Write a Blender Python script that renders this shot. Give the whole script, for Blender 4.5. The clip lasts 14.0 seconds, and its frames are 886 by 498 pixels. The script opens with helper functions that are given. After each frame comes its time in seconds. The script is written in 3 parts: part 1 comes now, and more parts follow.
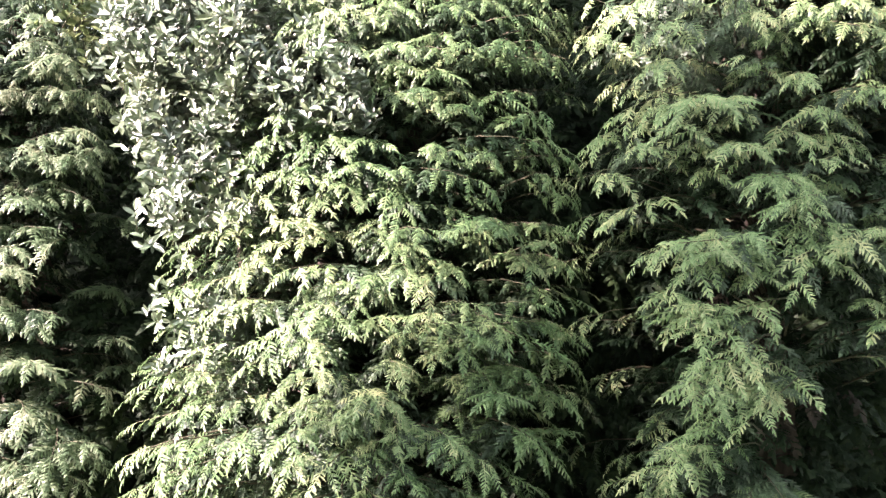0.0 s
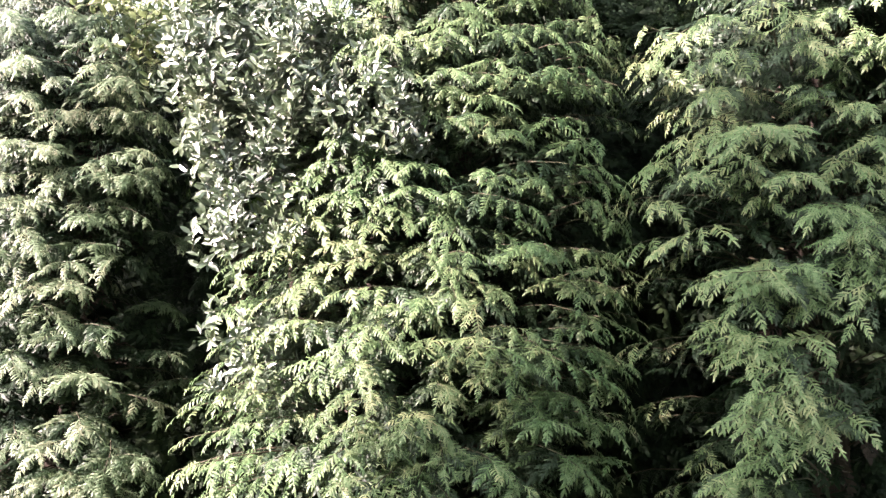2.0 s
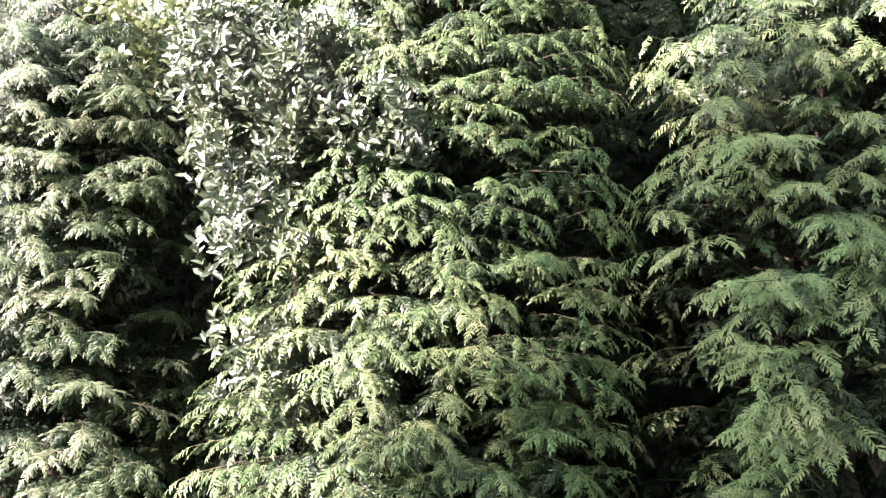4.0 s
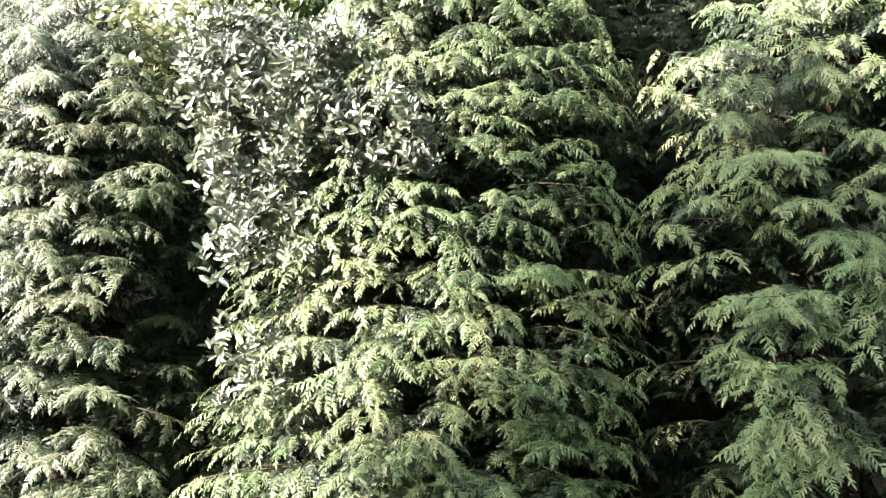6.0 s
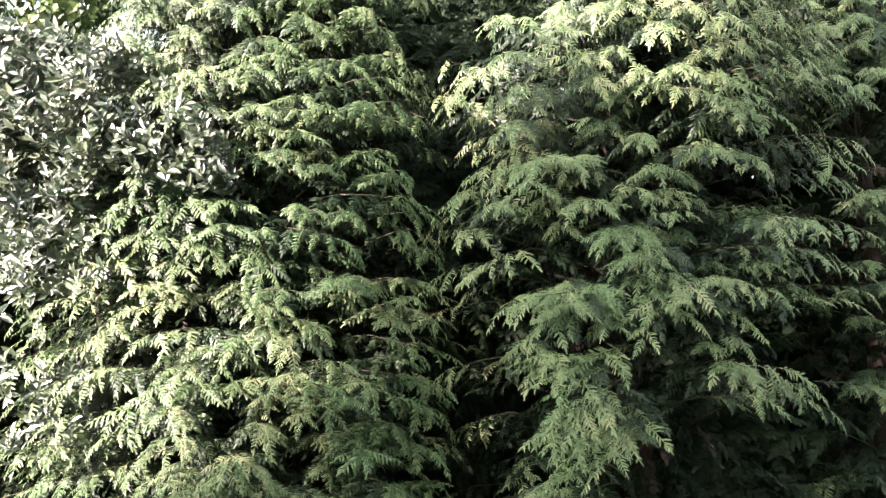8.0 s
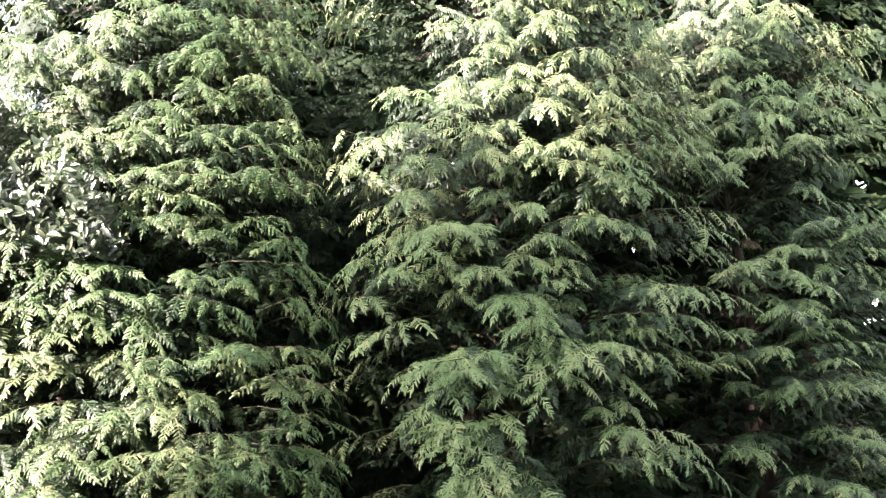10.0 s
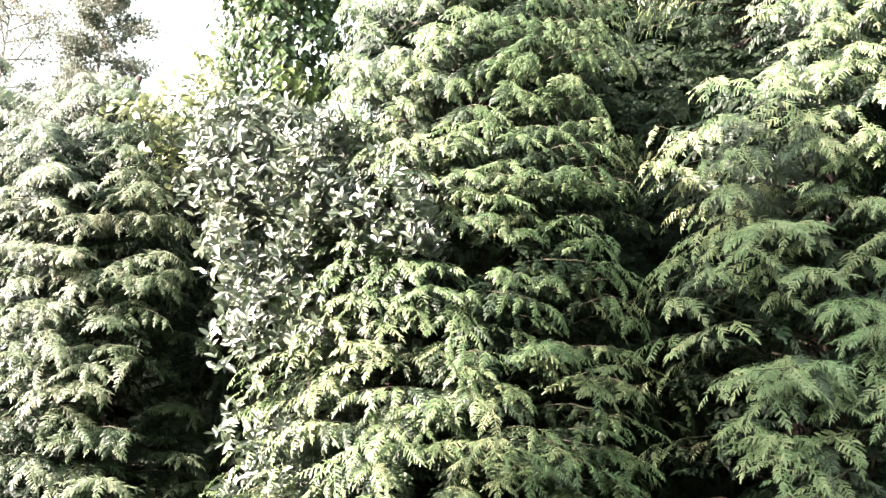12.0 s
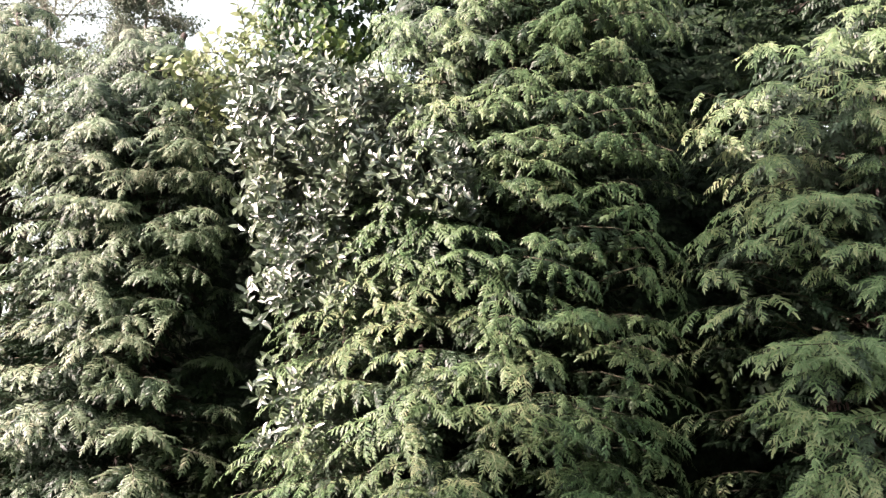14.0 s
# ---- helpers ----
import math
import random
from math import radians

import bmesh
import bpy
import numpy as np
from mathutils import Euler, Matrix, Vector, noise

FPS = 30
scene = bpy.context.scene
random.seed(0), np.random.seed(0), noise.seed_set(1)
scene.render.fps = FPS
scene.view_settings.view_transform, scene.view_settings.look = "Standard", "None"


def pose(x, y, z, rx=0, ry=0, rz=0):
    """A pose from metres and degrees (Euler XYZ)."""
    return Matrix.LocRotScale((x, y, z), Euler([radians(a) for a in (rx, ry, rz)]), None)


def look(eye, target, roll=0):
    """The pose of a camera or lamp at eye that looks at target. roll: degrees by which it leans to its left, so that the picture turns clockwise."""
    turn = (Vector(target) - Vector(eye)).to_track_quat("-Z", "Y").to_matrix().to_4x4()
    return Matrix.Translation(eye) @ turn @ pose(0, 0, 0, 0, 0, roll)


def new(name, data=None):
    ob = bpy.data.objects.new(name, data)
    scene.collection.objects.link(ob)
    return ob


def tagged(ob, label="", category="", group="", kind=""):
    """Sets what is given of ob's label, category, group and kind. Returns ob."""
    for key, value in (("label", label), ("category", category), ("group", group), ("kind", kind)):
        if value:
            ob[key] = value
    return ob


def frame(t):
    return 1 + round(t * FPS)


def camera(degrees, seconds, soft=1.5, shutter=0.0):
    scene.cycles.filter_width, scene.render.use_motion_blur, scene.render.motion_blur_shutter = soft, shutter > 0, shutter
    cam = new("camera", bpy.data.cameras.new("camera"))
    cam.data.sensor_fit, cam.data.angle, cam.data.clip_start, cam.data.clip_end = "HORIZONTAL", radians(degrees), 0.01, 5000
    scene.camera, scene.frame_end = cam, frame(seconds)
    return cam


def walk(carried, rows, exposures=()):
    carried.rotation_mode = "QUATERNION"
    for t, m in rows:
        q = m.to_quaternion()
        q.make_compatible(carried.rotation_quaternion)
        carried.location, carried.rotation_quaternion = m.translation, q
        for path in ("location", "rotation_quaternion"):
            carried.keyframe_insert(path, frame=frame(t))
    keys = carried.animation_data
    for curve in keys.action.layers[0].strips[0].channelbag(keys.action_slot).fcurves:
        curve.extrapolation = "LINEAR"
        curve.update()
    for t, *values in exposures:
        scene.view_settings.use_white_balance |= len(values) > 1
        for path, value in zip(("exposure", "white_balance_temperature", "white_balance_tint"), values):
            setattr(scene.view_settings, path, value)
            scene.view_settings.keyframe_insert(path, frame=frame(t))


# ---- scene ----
cam = camera(56.1, 14.0, soft=1.4)
# ---------------------------------------------------------------- camera
PATH = [
    (0, (0.137, 0.139, 1.415), (0.0771, 2.1289, 1.6068), 0.09),
    (0.5, (0.130, 0.132, 1.425), (0.0352, 2.1188, 1.6343), 0.15),
    (1, (0.125, 0.128, 1.420), (-0.0015, 2.1124, 1.6347), 0.61),
    (1.5, (0.125, 0.115, 1.435), (-0.0188, 2.0982, 1.6502), 1.25),
    (2, (0.116, 0.110, 1.442), (-0.0530, 2.0889, 1.6770), 1.54),
    (2.5, (0.117, 0.111, 1.443), (-0.0521, 2.0895, 1.6813), 1.57),
    (3, (0.114, 0.112, 1.445), (-0.0571, 2.0890, 1.6943), 1.86),
    (3.5, (0.110, 0.112, 1.440), (-0.0604, 2.0884, 1.6946), 1.88),
    (4, (0.114, 0.111, 1.442), (-0.0649, 2.0864, 1.6984), 1.72),
    (6.3, (0.119, 0.095, 1.463), (-0.0722, 2.0669, 1.7366), 2.76),
    (6.5, (0.115, 0.096, 1.461), (-0.0567, 2.0696, 1.7358), 2.53),
    (7, (0.127, 0.085, 1.485), (0.0173, 2.0643, 1.7505), 1.68),
    (7.5, (0.190, 0.071, 1.514), (0.2682, 2.0523, 1.7753), -0.74),
    (8, (0.255, 0.042, 1.535), (0.4715, 2.0123, 1.8018), -2.45),
    (8.2, (0.272, 0.030, 1.535), (0.5326, 1.9944, 1.8059), -2.82),
    (10.3, (0.190, 0.080, 1.445), (0.6766, 1.9555, 1.9405), -3.96),
    (10.5, (0.155, 0.095, 1.430), (0.6068, 1.9713, 1.9546), -4.24),
    (10.8, (0.127, 0.111, 1.433), (0.3884, 2.0298, 1.9330), -2.50),
    (11, (0.125, 0.115, 1.438), (0.2575, 2.0499, 1.9266), -1.31),
    (11.5, (0.138, 0.100, 1.460), (0.0588, 2.0453, 1.9178), 0.70),
    (12, (0.148, 0.094, 1.483), (-0.0752, 2.0299, 1.9328), 1.19),
    (12.5, (0.160, 0.100, 1.487), (-0.1373, 2.0237, 1.9464), 1.60),
    (13, (0.172, 0.101, 1.487), (-0.1549, 2.0265, 1.9177), 2.17),
    (13.5, (0.178, 0.102, 1.482), (-0.1368, 2.0347, 1.8889), 2.73),
    (14, (0.190, 0.110, 1.485), (-0.1353, 2.0501, 1.8460), 3.39),
]
walk(cam, [(t, look(eye, target, roll)) for t, eye, target, roll in PATH], [
    (0.0, 3.51, 6700, 6), (0.5, 3.29, 6700, 6), (2.0, 3.17, 6700, 6), (6.5, 3.17, 6700, 6), (8.0, 3.12, 6700, 6), (10.5, 3.39, 6700, 6), (11.0, 3.46, 6700, 6),
    (11.5, 3.52, 6700, 6), (12.0, 3.42, 6750, 6), (12.5, 2.72, 6800, 6), (13.0, 2.49, 6800, 6), (14.0, 2.45, 6800, 6)])

# ---------------------------------------------------------------- sky and sun
TO_SUN = Vector((-0.66, -0.54, 0.45)).normalized()
world = bpy.data.worlds.new("sky")
scene.world = world
world.use_nodes = True
sky = world.node_tree.nodes.new("ShaderNodeTexSky")
sky.sky_type = "NISHITA"
sky.sun_disc = False
sky.dust_density, sky.air_density = 3.0, 1.0
sky.sun_elevation = math.asin(TO_SUN.z)
sky.sun_rotation = math.atan2(TO_SUN.x, TO_SUN.y)
backdrop = world.node_tree.nodes["Background"]
backdrop.inputs["Strength"].default_value = 0.063
haze = world.node_tree.nodes.new("ShaderNodeHueSaturation")
haze.inputs["Saturation"].default_value, haze.inputs["Value"].default_value = 0.25, 1.7
world.node_tree.links.new(sky.outputs[0], haze.inputs["Color"])
world.node_tree.links.new(haze.outputs[0], backdrop.inputs["Color"])
sun_data = bpy.data.lights.new("sun", "SUN")
sun_data.energy, sun_data.angle, sun_data.color = 4.45, radians(1.4), (1.0, 0.755, 0.81)
sun = new("sun", sun_data)
sun.matrix_world = look((-20, -9, 16), (0, 5, 2))
sun.rotation_mode = "QUATERNION"
sun.rotation_quaternion = (-TO_SUN).to_track_quat("-Z", "Y")


# ---------------------------------------------------------------- materials
def leafy(name, deep, mid, young, rough, through_light, patch=1.6, gloss=0.5, wax=0.0, relief=0.5):
    """Foliage: three leaf colours mixed leaf by leaf, spray by spray and in broad patches of young growth."""
    mat = bpy.data.materials.new(name)
    mat.use_nodes = True
    nt = mat.node_tree
    n, link = nt.nodes, nt.links.new
    bsdf = n["Principled BSDF"]
    info, geo = n.new("ShaderNodeObjectInfo"), n.new("ShaderNodeNewGeometry")
    broad = n.new("ShaderNodeTexNoise")
    broad.inputs["Scale"].default_value = patch
    broad.inputs["Detail"].default_value = 2.0
    link(geo.outputs["Position"], broad.inputs["Vector"])
    clump = n.new("ShaderNodeTexNoise")
    clump.inputs["Scale"].default_value = patch * 5
    link(geo.outputs["Position"], clump.inputs["Vector"])
    stack = n.new("ShaderNodeMath")
    stack.operation = "MULTIPLY_ADD"
    stack.inputs[1].default_value, stack.inputs[2].default_value = 0.6, -0.3
    link(clump.outputs["Fac"], stack.inputs[0])
    over = n.new("ShaderNodeMath")
    link(stack.outputs[0], over.inputs[0])
    link(broad.outputs["Fac"], over.inputs[1])
    spread = n.new("ShaderNodeMapRange")
    spread.inputs[1].default_value, spread.inputs[2].default_value = 0.32, 0.7
    link(over.outputs[0], spread.inputs[0])
    a, b, c = (n.new("ShaderNodeMath") for _ in range(3))
    a.operation = b.operation = "MULTIPLY"
    a.inputs[1].default_value, b.inputs[1].default_value = 0.26, 0.4
    link(info.outputs["Random"], a.inputs[0])
    link(geo.outputs["Random Per Island"], b.inputs[0])
    link(a.outputs[0], c.inputs[0])
    link(b.outputs[0], c.inputs[1])
    d, e = n.new("ShaderNodeMath"), n.new("ShaderNodeMath")
    d.operation = "MULTIPLY"
    d.inputs[1].default_value = 0.42
    link(spread.outputs[0], d.inputs[0])
    link(c.outputs[0], e.inputs[0])
    link(d.outputs[0], e.inputs[1])
    ramp = n.new("ShaderNodeValToRGB")
    ramp.color_ramp.elements[0].color, ramp.color_ramp.elements[1].color = (*deep, 1), (*young, 1)
    ramp.color_ramp.elements[0].position, ramp.color_ramp.elements[1].position = 0.12, 0.92
    ramp.color_ramp.elements.new(0.55).color = (*mid, 1)
    link(e.outputs[0], ramp.inputs[0])
    fine = n.new("ShaderNodeTexNoise")
    fine.inputs["Scale"].default_value = 160.0
    link(geo.outputs["Position"], fine.inputs["Vector"])
    bump = n.new("ShaderNodeBump")
    bump.inputs["Strength"].default_value, bump.inputs["Distance"].default_value = relief, 0.003
    link(fine.outputs["Fac"], bump.inputs["Height"])
    grain = n.new("ShaderNodeMix")
    grain.data_type, grain.blend_type = "RGBA", "MULTIPLY"
    grain.inputs["Factor"].default_value = 0.5
    link(ramp.outputs[0], grain.inputs["A"])
    tone = n.new("ShaderNodeMapRange")
    tone.inputs[1].default_value, tone.inputs[2].default_value = 0.3, 0.7
    tone.inputs[3].default_value, tone.inputs[4].default_value = 0.65, 1.3
    link(fine.outputs["Fac"], tone.inputs[0])
    link(tone.outputs[0], grain.inputs["B"])
    link(grain.outputs["Result"], bsdf.inputs["Base Color"])
    link(bump.outputs[0], bsdf.inputs["Normal"])
    bsdf.inputs["Roughness"].default_value = rough
    bsdf.inputs["Specular IOR Level"].default_value = gloss
    bsdf.inputs["Coat Weight"].default_value, bsdf.inputs["Coat Roughness"].default_value = wax, 0.4
    glow = n.new("ShaderNodeBsdfTranslucent")
    link(grain.outputs["Result"], glow.inputs["Color"])
    mix = n.new("ShaderNodeMixShader")
    mix.inputs[0].default_value = through_light
    link(bsdf.outputs[0], mix.inputs[1])
    link(glow.outputs[0], mix.inputs[2])
    link(mix.outputs[0], n["Material Output"].inputs["Surface"])
    return mat


def rough_stuff(name, dark, light, scale, stretch, rough, depth):
    """Bark, soil and turf: noise at two scales, with relief."""
    mat = bpy.data.materials.new(name)
    mat.use_nodes = True
    nt = mat.node_tree
    n, link = nt.nodes, nt.links.new
    bsdf = n["Principled BSDF"]
    geo, place = n.new("ShaderNodeNewGeometry"), n.new("ShaderNodeMapping")
    place.inputs["Scale"].default_value = (1, 1, stretch)
    link(geo.outputs["Position"], place.inputs["Vector"])
    big, small = n.new("ShaderNodeTexNoise"), n.new("ShaderNodeTexNoise")
    big.inputs["Scale"].default_value, small.inputs["Scale"].default_value = scale, scale * 9
    big.inputs["Detail"].default_value = small.inputs["Detail"].default_value = 5
    link(place.outputs[0], big.inputs["Vector"])
    link(place.outputs[0], small.inputs["Vector"])
    both = n.new("ShaderNodeMath")
    both.operation = "MULTIPLY_ADD"
    both.inputs[1].default_value = 0.6
    link(small.outputs["Fac"], both.inputs[0])
    half = n.new("ShaderNodeMath")
    half.operation = "MULTIPLY"
    half.inputs[1].default_value = 0.5
    link(big.outputs["Fac"], half.inputs[0])
    link(half.outputs[0], both.inputs[2])
    ramp = n.new("ShaderNodeValToRGB")
    ramp.color_ramp.elements[0].color, ramp.color_ramp.elements[1].color = (*dark, 1), (*light, 1)
    ramp.color_ramp.elements[0].position, ramp.color_ramp.elements[1].position = 0.35, 0.75
    link(both.outputs[0], ramp.inputs[0])
    link(ramp.outputs[0], bsdf.inputs["Base Color"])
    bump = n.new("ShaderNodeBump")
    bump.inputs["Strength"].default_value, bump.inputs["Distance"].default_value = 0.8, depth
    link(both.outputs[0], bump.inputs["Height"])
    link(bump.outputs[0], bsdf.inputs["Normal"])
    bsdf.inputs["Roughness"].default_value = rough
    return mat


CYPRESS = leafy("cypress_young_leaves", (0.045, 0.091, 0.033), (0.117, 0.174, 0.076), (0.236, 0.257, 0.134), 0.5, 0.25, 1.6, 0.45, 0.0)
# Paler copy of the young leaves, with the left trees' sun glare painted in.
CYPRESS_GLARE = leafy("cypress_glare_leaves", (0.052, 0.092, 0.042), (0.122, 0.168, 0.092), (0.236, 0.256, 0.160), 0.5, 0.25, 1.6, 0.5, 0.1)
# Older growth's green, darkened further to paint shade between the sprays.
CYPRESS_OLD_SHADED = leafy("cypress_old_shaded_leaves", (0.012, 0.028, 0.013), (0.023, 0.047, 0.021), (0.052, 0.080, 0.036), 0.5, 0.2, 1.6, 0.5)
# Near-black green: the deep shade inside the crowns is put into this colour.
CYPRESS_INNER_SHADE = leafy("cypress_inner_shade", (0.008, 0.018, 0.009), (0.014, 0.028, 0.012), (0.026, 0.042, 0.016), 0.6, 0.15, 1.6, 0.2)
CYPRESS_DEAD = leafy("cypress_dead_leaves", (0.020, 0.014, 0.010), (0.035, 0.025, 0.017), (0.058, 0.045, 0.030), 0.7, 0.1)
LAUREL = leafy("laurel_leaf", (0.029, 0.052, 0.028), (0.076, 0.110, 0.059), (0.168, 0.200, 0.114), 0.36, 0.12, 2.0, 1.0, 0.75, 0.12)
IVY = leafy("ivy_leaf", (0.012, 0.032, 0.009), (0.028, 0.062, 0.015), (0.125, 0.170, 0.036), 0.4, 0.15, 2.6, 0.35)
HONEY = leafy("yellow_green_leaf", (0.080, 0.115, 0.045), (0.140, 0.178, 0.075), (0.225, 0.256, 0.125), 0.38, 0.3, 2.2, 0.5)
THIN_LEAF = leafy("small_pale_leaf", (0.100, 0.118, 0.088), (0.165, 0.185, 0.140), (0.245, 0.262, 0.200), 0.5, 0.6)
BARK = rough_stuff("bark", (0.016, 0.011, 0.008), (0.055, 0.038, 0.029), 9.0, 0.25, 0.85, 0.012)
TWIG = rough_stuff("twig_bark", (0.026, 0.025, 0.013), (0.066, 0.058, 0.032), 25.0, 0.6, 0.75, 0.003)
THIN_TWIG = rough_stuff("pale_twig_bark", (0.090, 0.080, 0.064), (0.200, 0.180, 0.150), 25.0, 0.6, 0.75, 0.003)
# Grey-green for the added unseen wall, picked for the light it bounces.
UNSEEN_WALL_TONE = rough_stuff("unseen_wall_tone", (0.058, 0.066, 0.050), (0.115, 0.128, 0.098), 3.0, 1.0, 0.9, 0.004)
SOIL = rough_stuff("soil_and_turf", (0.026, 0.040, 0.014), (0.080, 0.098, 0.036), 2.2, 1.0, 0.95, 0.03)


# ---------------------------------------------------------------- building helpers
def mesh_of(name, verts, faces, mat, smooth=False):
    me = bpy.data.meshes.new(name)
    me.from_pydata([tuple(v) for v in verts], [], faces)
    me.materials.append(mat)
    if smooth:
        me.shade_smooth()
    else:
        me.shade_flat()
    me.update()
    return me


def part(name, me, parent, label="", kind=""):
    """One mesh under a thing or under a part."""
    ob = new(name, me)
    ob.parent = parent
    return tagged(ob, label=label, kind=kind)


def thing(name, x, y, label, category, group=""):
    """An Empty at a thing's foot."""
    ob = new(name)
    ob.empty_display_size = 0.2
    ob.location = (x, y, 0)
    return tagged(ob, label=label, category=category, group=group)


def tube(points, radii, sides=6):
    """Vertices and faces of a tapered, bent tube."""
    verts, faces = [], []
    pts = [Vector(p) for p in points]
    for i, p in enumerate(pts):
        way = (pts[min(i + 1, len(pts) - 1)] - pts[max(i - 1, 0)]).normalized()
        side = way.orthogonal().normalized()
        other = way.cross(side)
        for k in range(sides):
            a = 2 * math.pi * k / sides
            verts.append(p + radii[i] * (math.cos(a) * side + math.sin(a) * other))
    for i in range(len(pts) - 1):
        for k in range(sides):
            faces.append((i * sides + k, i * sides + (k + 1) % sides, (i + 1) * sides + (k + 1) % sides, (i + 1) * sides + k))
    faces.append(tuple(range(sides))[::-1])
    faces.append(tuple(range((len(pts) - 1) * sides, len(pts) * sides)))
    return verts, faces


def merged(name, pieces, mat):
    """One mesh out of many (vertex array, triangle array, matrix) pieces."""
    vs, fs, at = [], [], 0
    for v, f, m in pieces:
        m = np.array(m)
        vs.append(v @ m[:3, :3].T + m[:3, 3])
        fs.append(f + at)
        at += len(v)
    v, f = np.concatenate(vs), np.concatenate(fs)
    me = bpy.data.meshes.new(name)
    me.vertices.add(len(v))
    me.vertices.foreach_set("co", v.astype(np.float32).ravel())
    me.loops.add(f.size)
    me.loops.foreach_set("vertex_index", f.astype(np.int32).ravel())
    me.polygons.add(len(f))
    me.polygons.foreach_set("loop_start", np.arange(0, f.size, 3, dtype=np.int32))
    me.polygons.foreach_set("loop_total", np.full(len(f), 3, dtype=np.int32))
    me.materials.append(mat)
    me.update(calc_edges=True)
    me.shade_flat()
    return me


def arrays(verts, faces):
    return np.array([tuple(v) for v in verts], dtype=float), np.array(faces, dtype=int)


def laid(origin, way, normal, size):
    """The matrix that lays a spray or leaf (along +y, face up +z) at origin along way."""
    y = Vector(way).normalized()
    z = Vector(normal) - y * y.dot(Vector(normal))
    if z.length < 1e-4:
        z = y.orthogonal()
    z.normalize()
    x = y.cross(z)
    m = Matrix((x * size, y * size, z * size)).transposed().to_4x4()
    m.translation = origin
    return m


# ---------------------------------------------------------------- cypress sprays
def lobe(verts, faces, p, way, up, length, width, teeth):
    """One scale-leaved lobe: a blunt, slightly drooping strip, with side teeth on the larger ones."""
    way = Vector(way).normalized()
    side = way.cross(up).normalized()
    mid = p + way * length * 0.52
    tip = p + way * length + Vector((0, 0, -0.22 * length))
    k = len(verts)
    verts += [p + side * width * 0.32, p - side * width * 0.32, mid + side * width * 0.5, mid - side * width * 0.5,
              tip + side * width * 0.2, tip - side * width * 0.2]
    faces += [(k, k + 1, k + 3), (k, k + 3, k + 2), (k + 2, k + 3, k + 5), (k + 2, k + 5, k + 4)]
    for j in range(teeth):
        for s in (1, -1):
            c = len(verts)
            q = p + way * length * (0.18 + 0.3 * j)
            verts += [q, q + way * length * 0.2, q + way * length * 0.36 + side * s * width * (1.6 - 0.45 * j)]
            faces.append((c, c + 1, c + 2) if s < 0 else (c, c + 2, c + 1))


def spray_shape(seed, pairs, teeth, fat=1.0):
    """A flat fern-like spray one unit long, along +y: lobes in pairs on a drooping stalk."""
    rng = random.Random(seed)
    verts, faces = [], []
    p, d = Vector((0, 0, 0)), Vector((rng.uniform(-0.12, 0.12), 1, 0.12)).normalized()
    step = 1.0 / (pairs + 1.2)
    curve = Vector((rng.uniform(-0.45, 0.45), 0, -rng.uniform(0.3, 0.8)))
    spine = [p.copy()]
    for i in range(pairs):
        t = (i + 1) / (pairs + 1)
        p = p + d * step
        spine.append(p.copy())
        long = (0.22 * (1 - t) ** 0.7 + 0.07) * min(1.0, 0.65 + 1.5 * t)
        turn = Vector((0, 0, 1)).rotation_difference(Vector((0, -d.z, 1)).normalized())
        for s in (-1, 1):
            if rng.random() < 0.06:
                continue
            a = radians(rng.uniform(44, 68) - 16 * t)
            way = turn @ Vector((s * math.sin(a), math.cos(a), rng.uniform(-0.3, 0.15)))
            up = turn @ Vector((rng.uniform(-0.35, 0.35), rng.uniform(-0.35, 0.35), 1))
            lobe(verts, faces, p + d * step * rng.uniform(0.0, 0.45) * (s > 0), way, up, long * rng.uniform(0.8, 1.15), 0.058 * fat, teeth * (long > 0.2))
        d = (d + curve * step).normalized()
    lobe(verts, faces, p, d, Vector((0, 0, 1)), 1.9 * step, 0.06 * fat, min(teeth, 1))
    # the stalk, a thin folded strip
    base = len(verts)
    for i, q in enumerate(spine):
        r = 0.018 * (1 - 0.6 * i / len(spine))
        verts += [q + Vector((r, 0, 0)), q + Vector((-r, 0, 0.3 * r))]
    for i in range(len(spine) - 1):
        a = base + i * 2
        faces += [(a, a + 1, a + 3), (a, a + 3, a + 2)]
    return verts, faces


FINE = [spray_shape(s, 7 + s % 3, 0) for s in range(14)]
COARSE = [arrays(*spray_shape(50 + s, 6, 0, 1.6)) for s in range(6)]
BROAD = [arrays(*spray_shape(80 + s, 4, 0, 4.0)) for s in range(6)]
FINE_MESH = {mat.name: [mesh_of("spray", v, f, mat) for v, f in FINE] for mat in (CYPRESS, CYPRESS_GLARE)}
OLD_SHADED_MESH = [mesh_of("spray", v, f, CYPRESS_OLD_SHADED) for v, f in FINE]
FINE_ARRAYS = [arrays(v, f) for v, f in FINE]

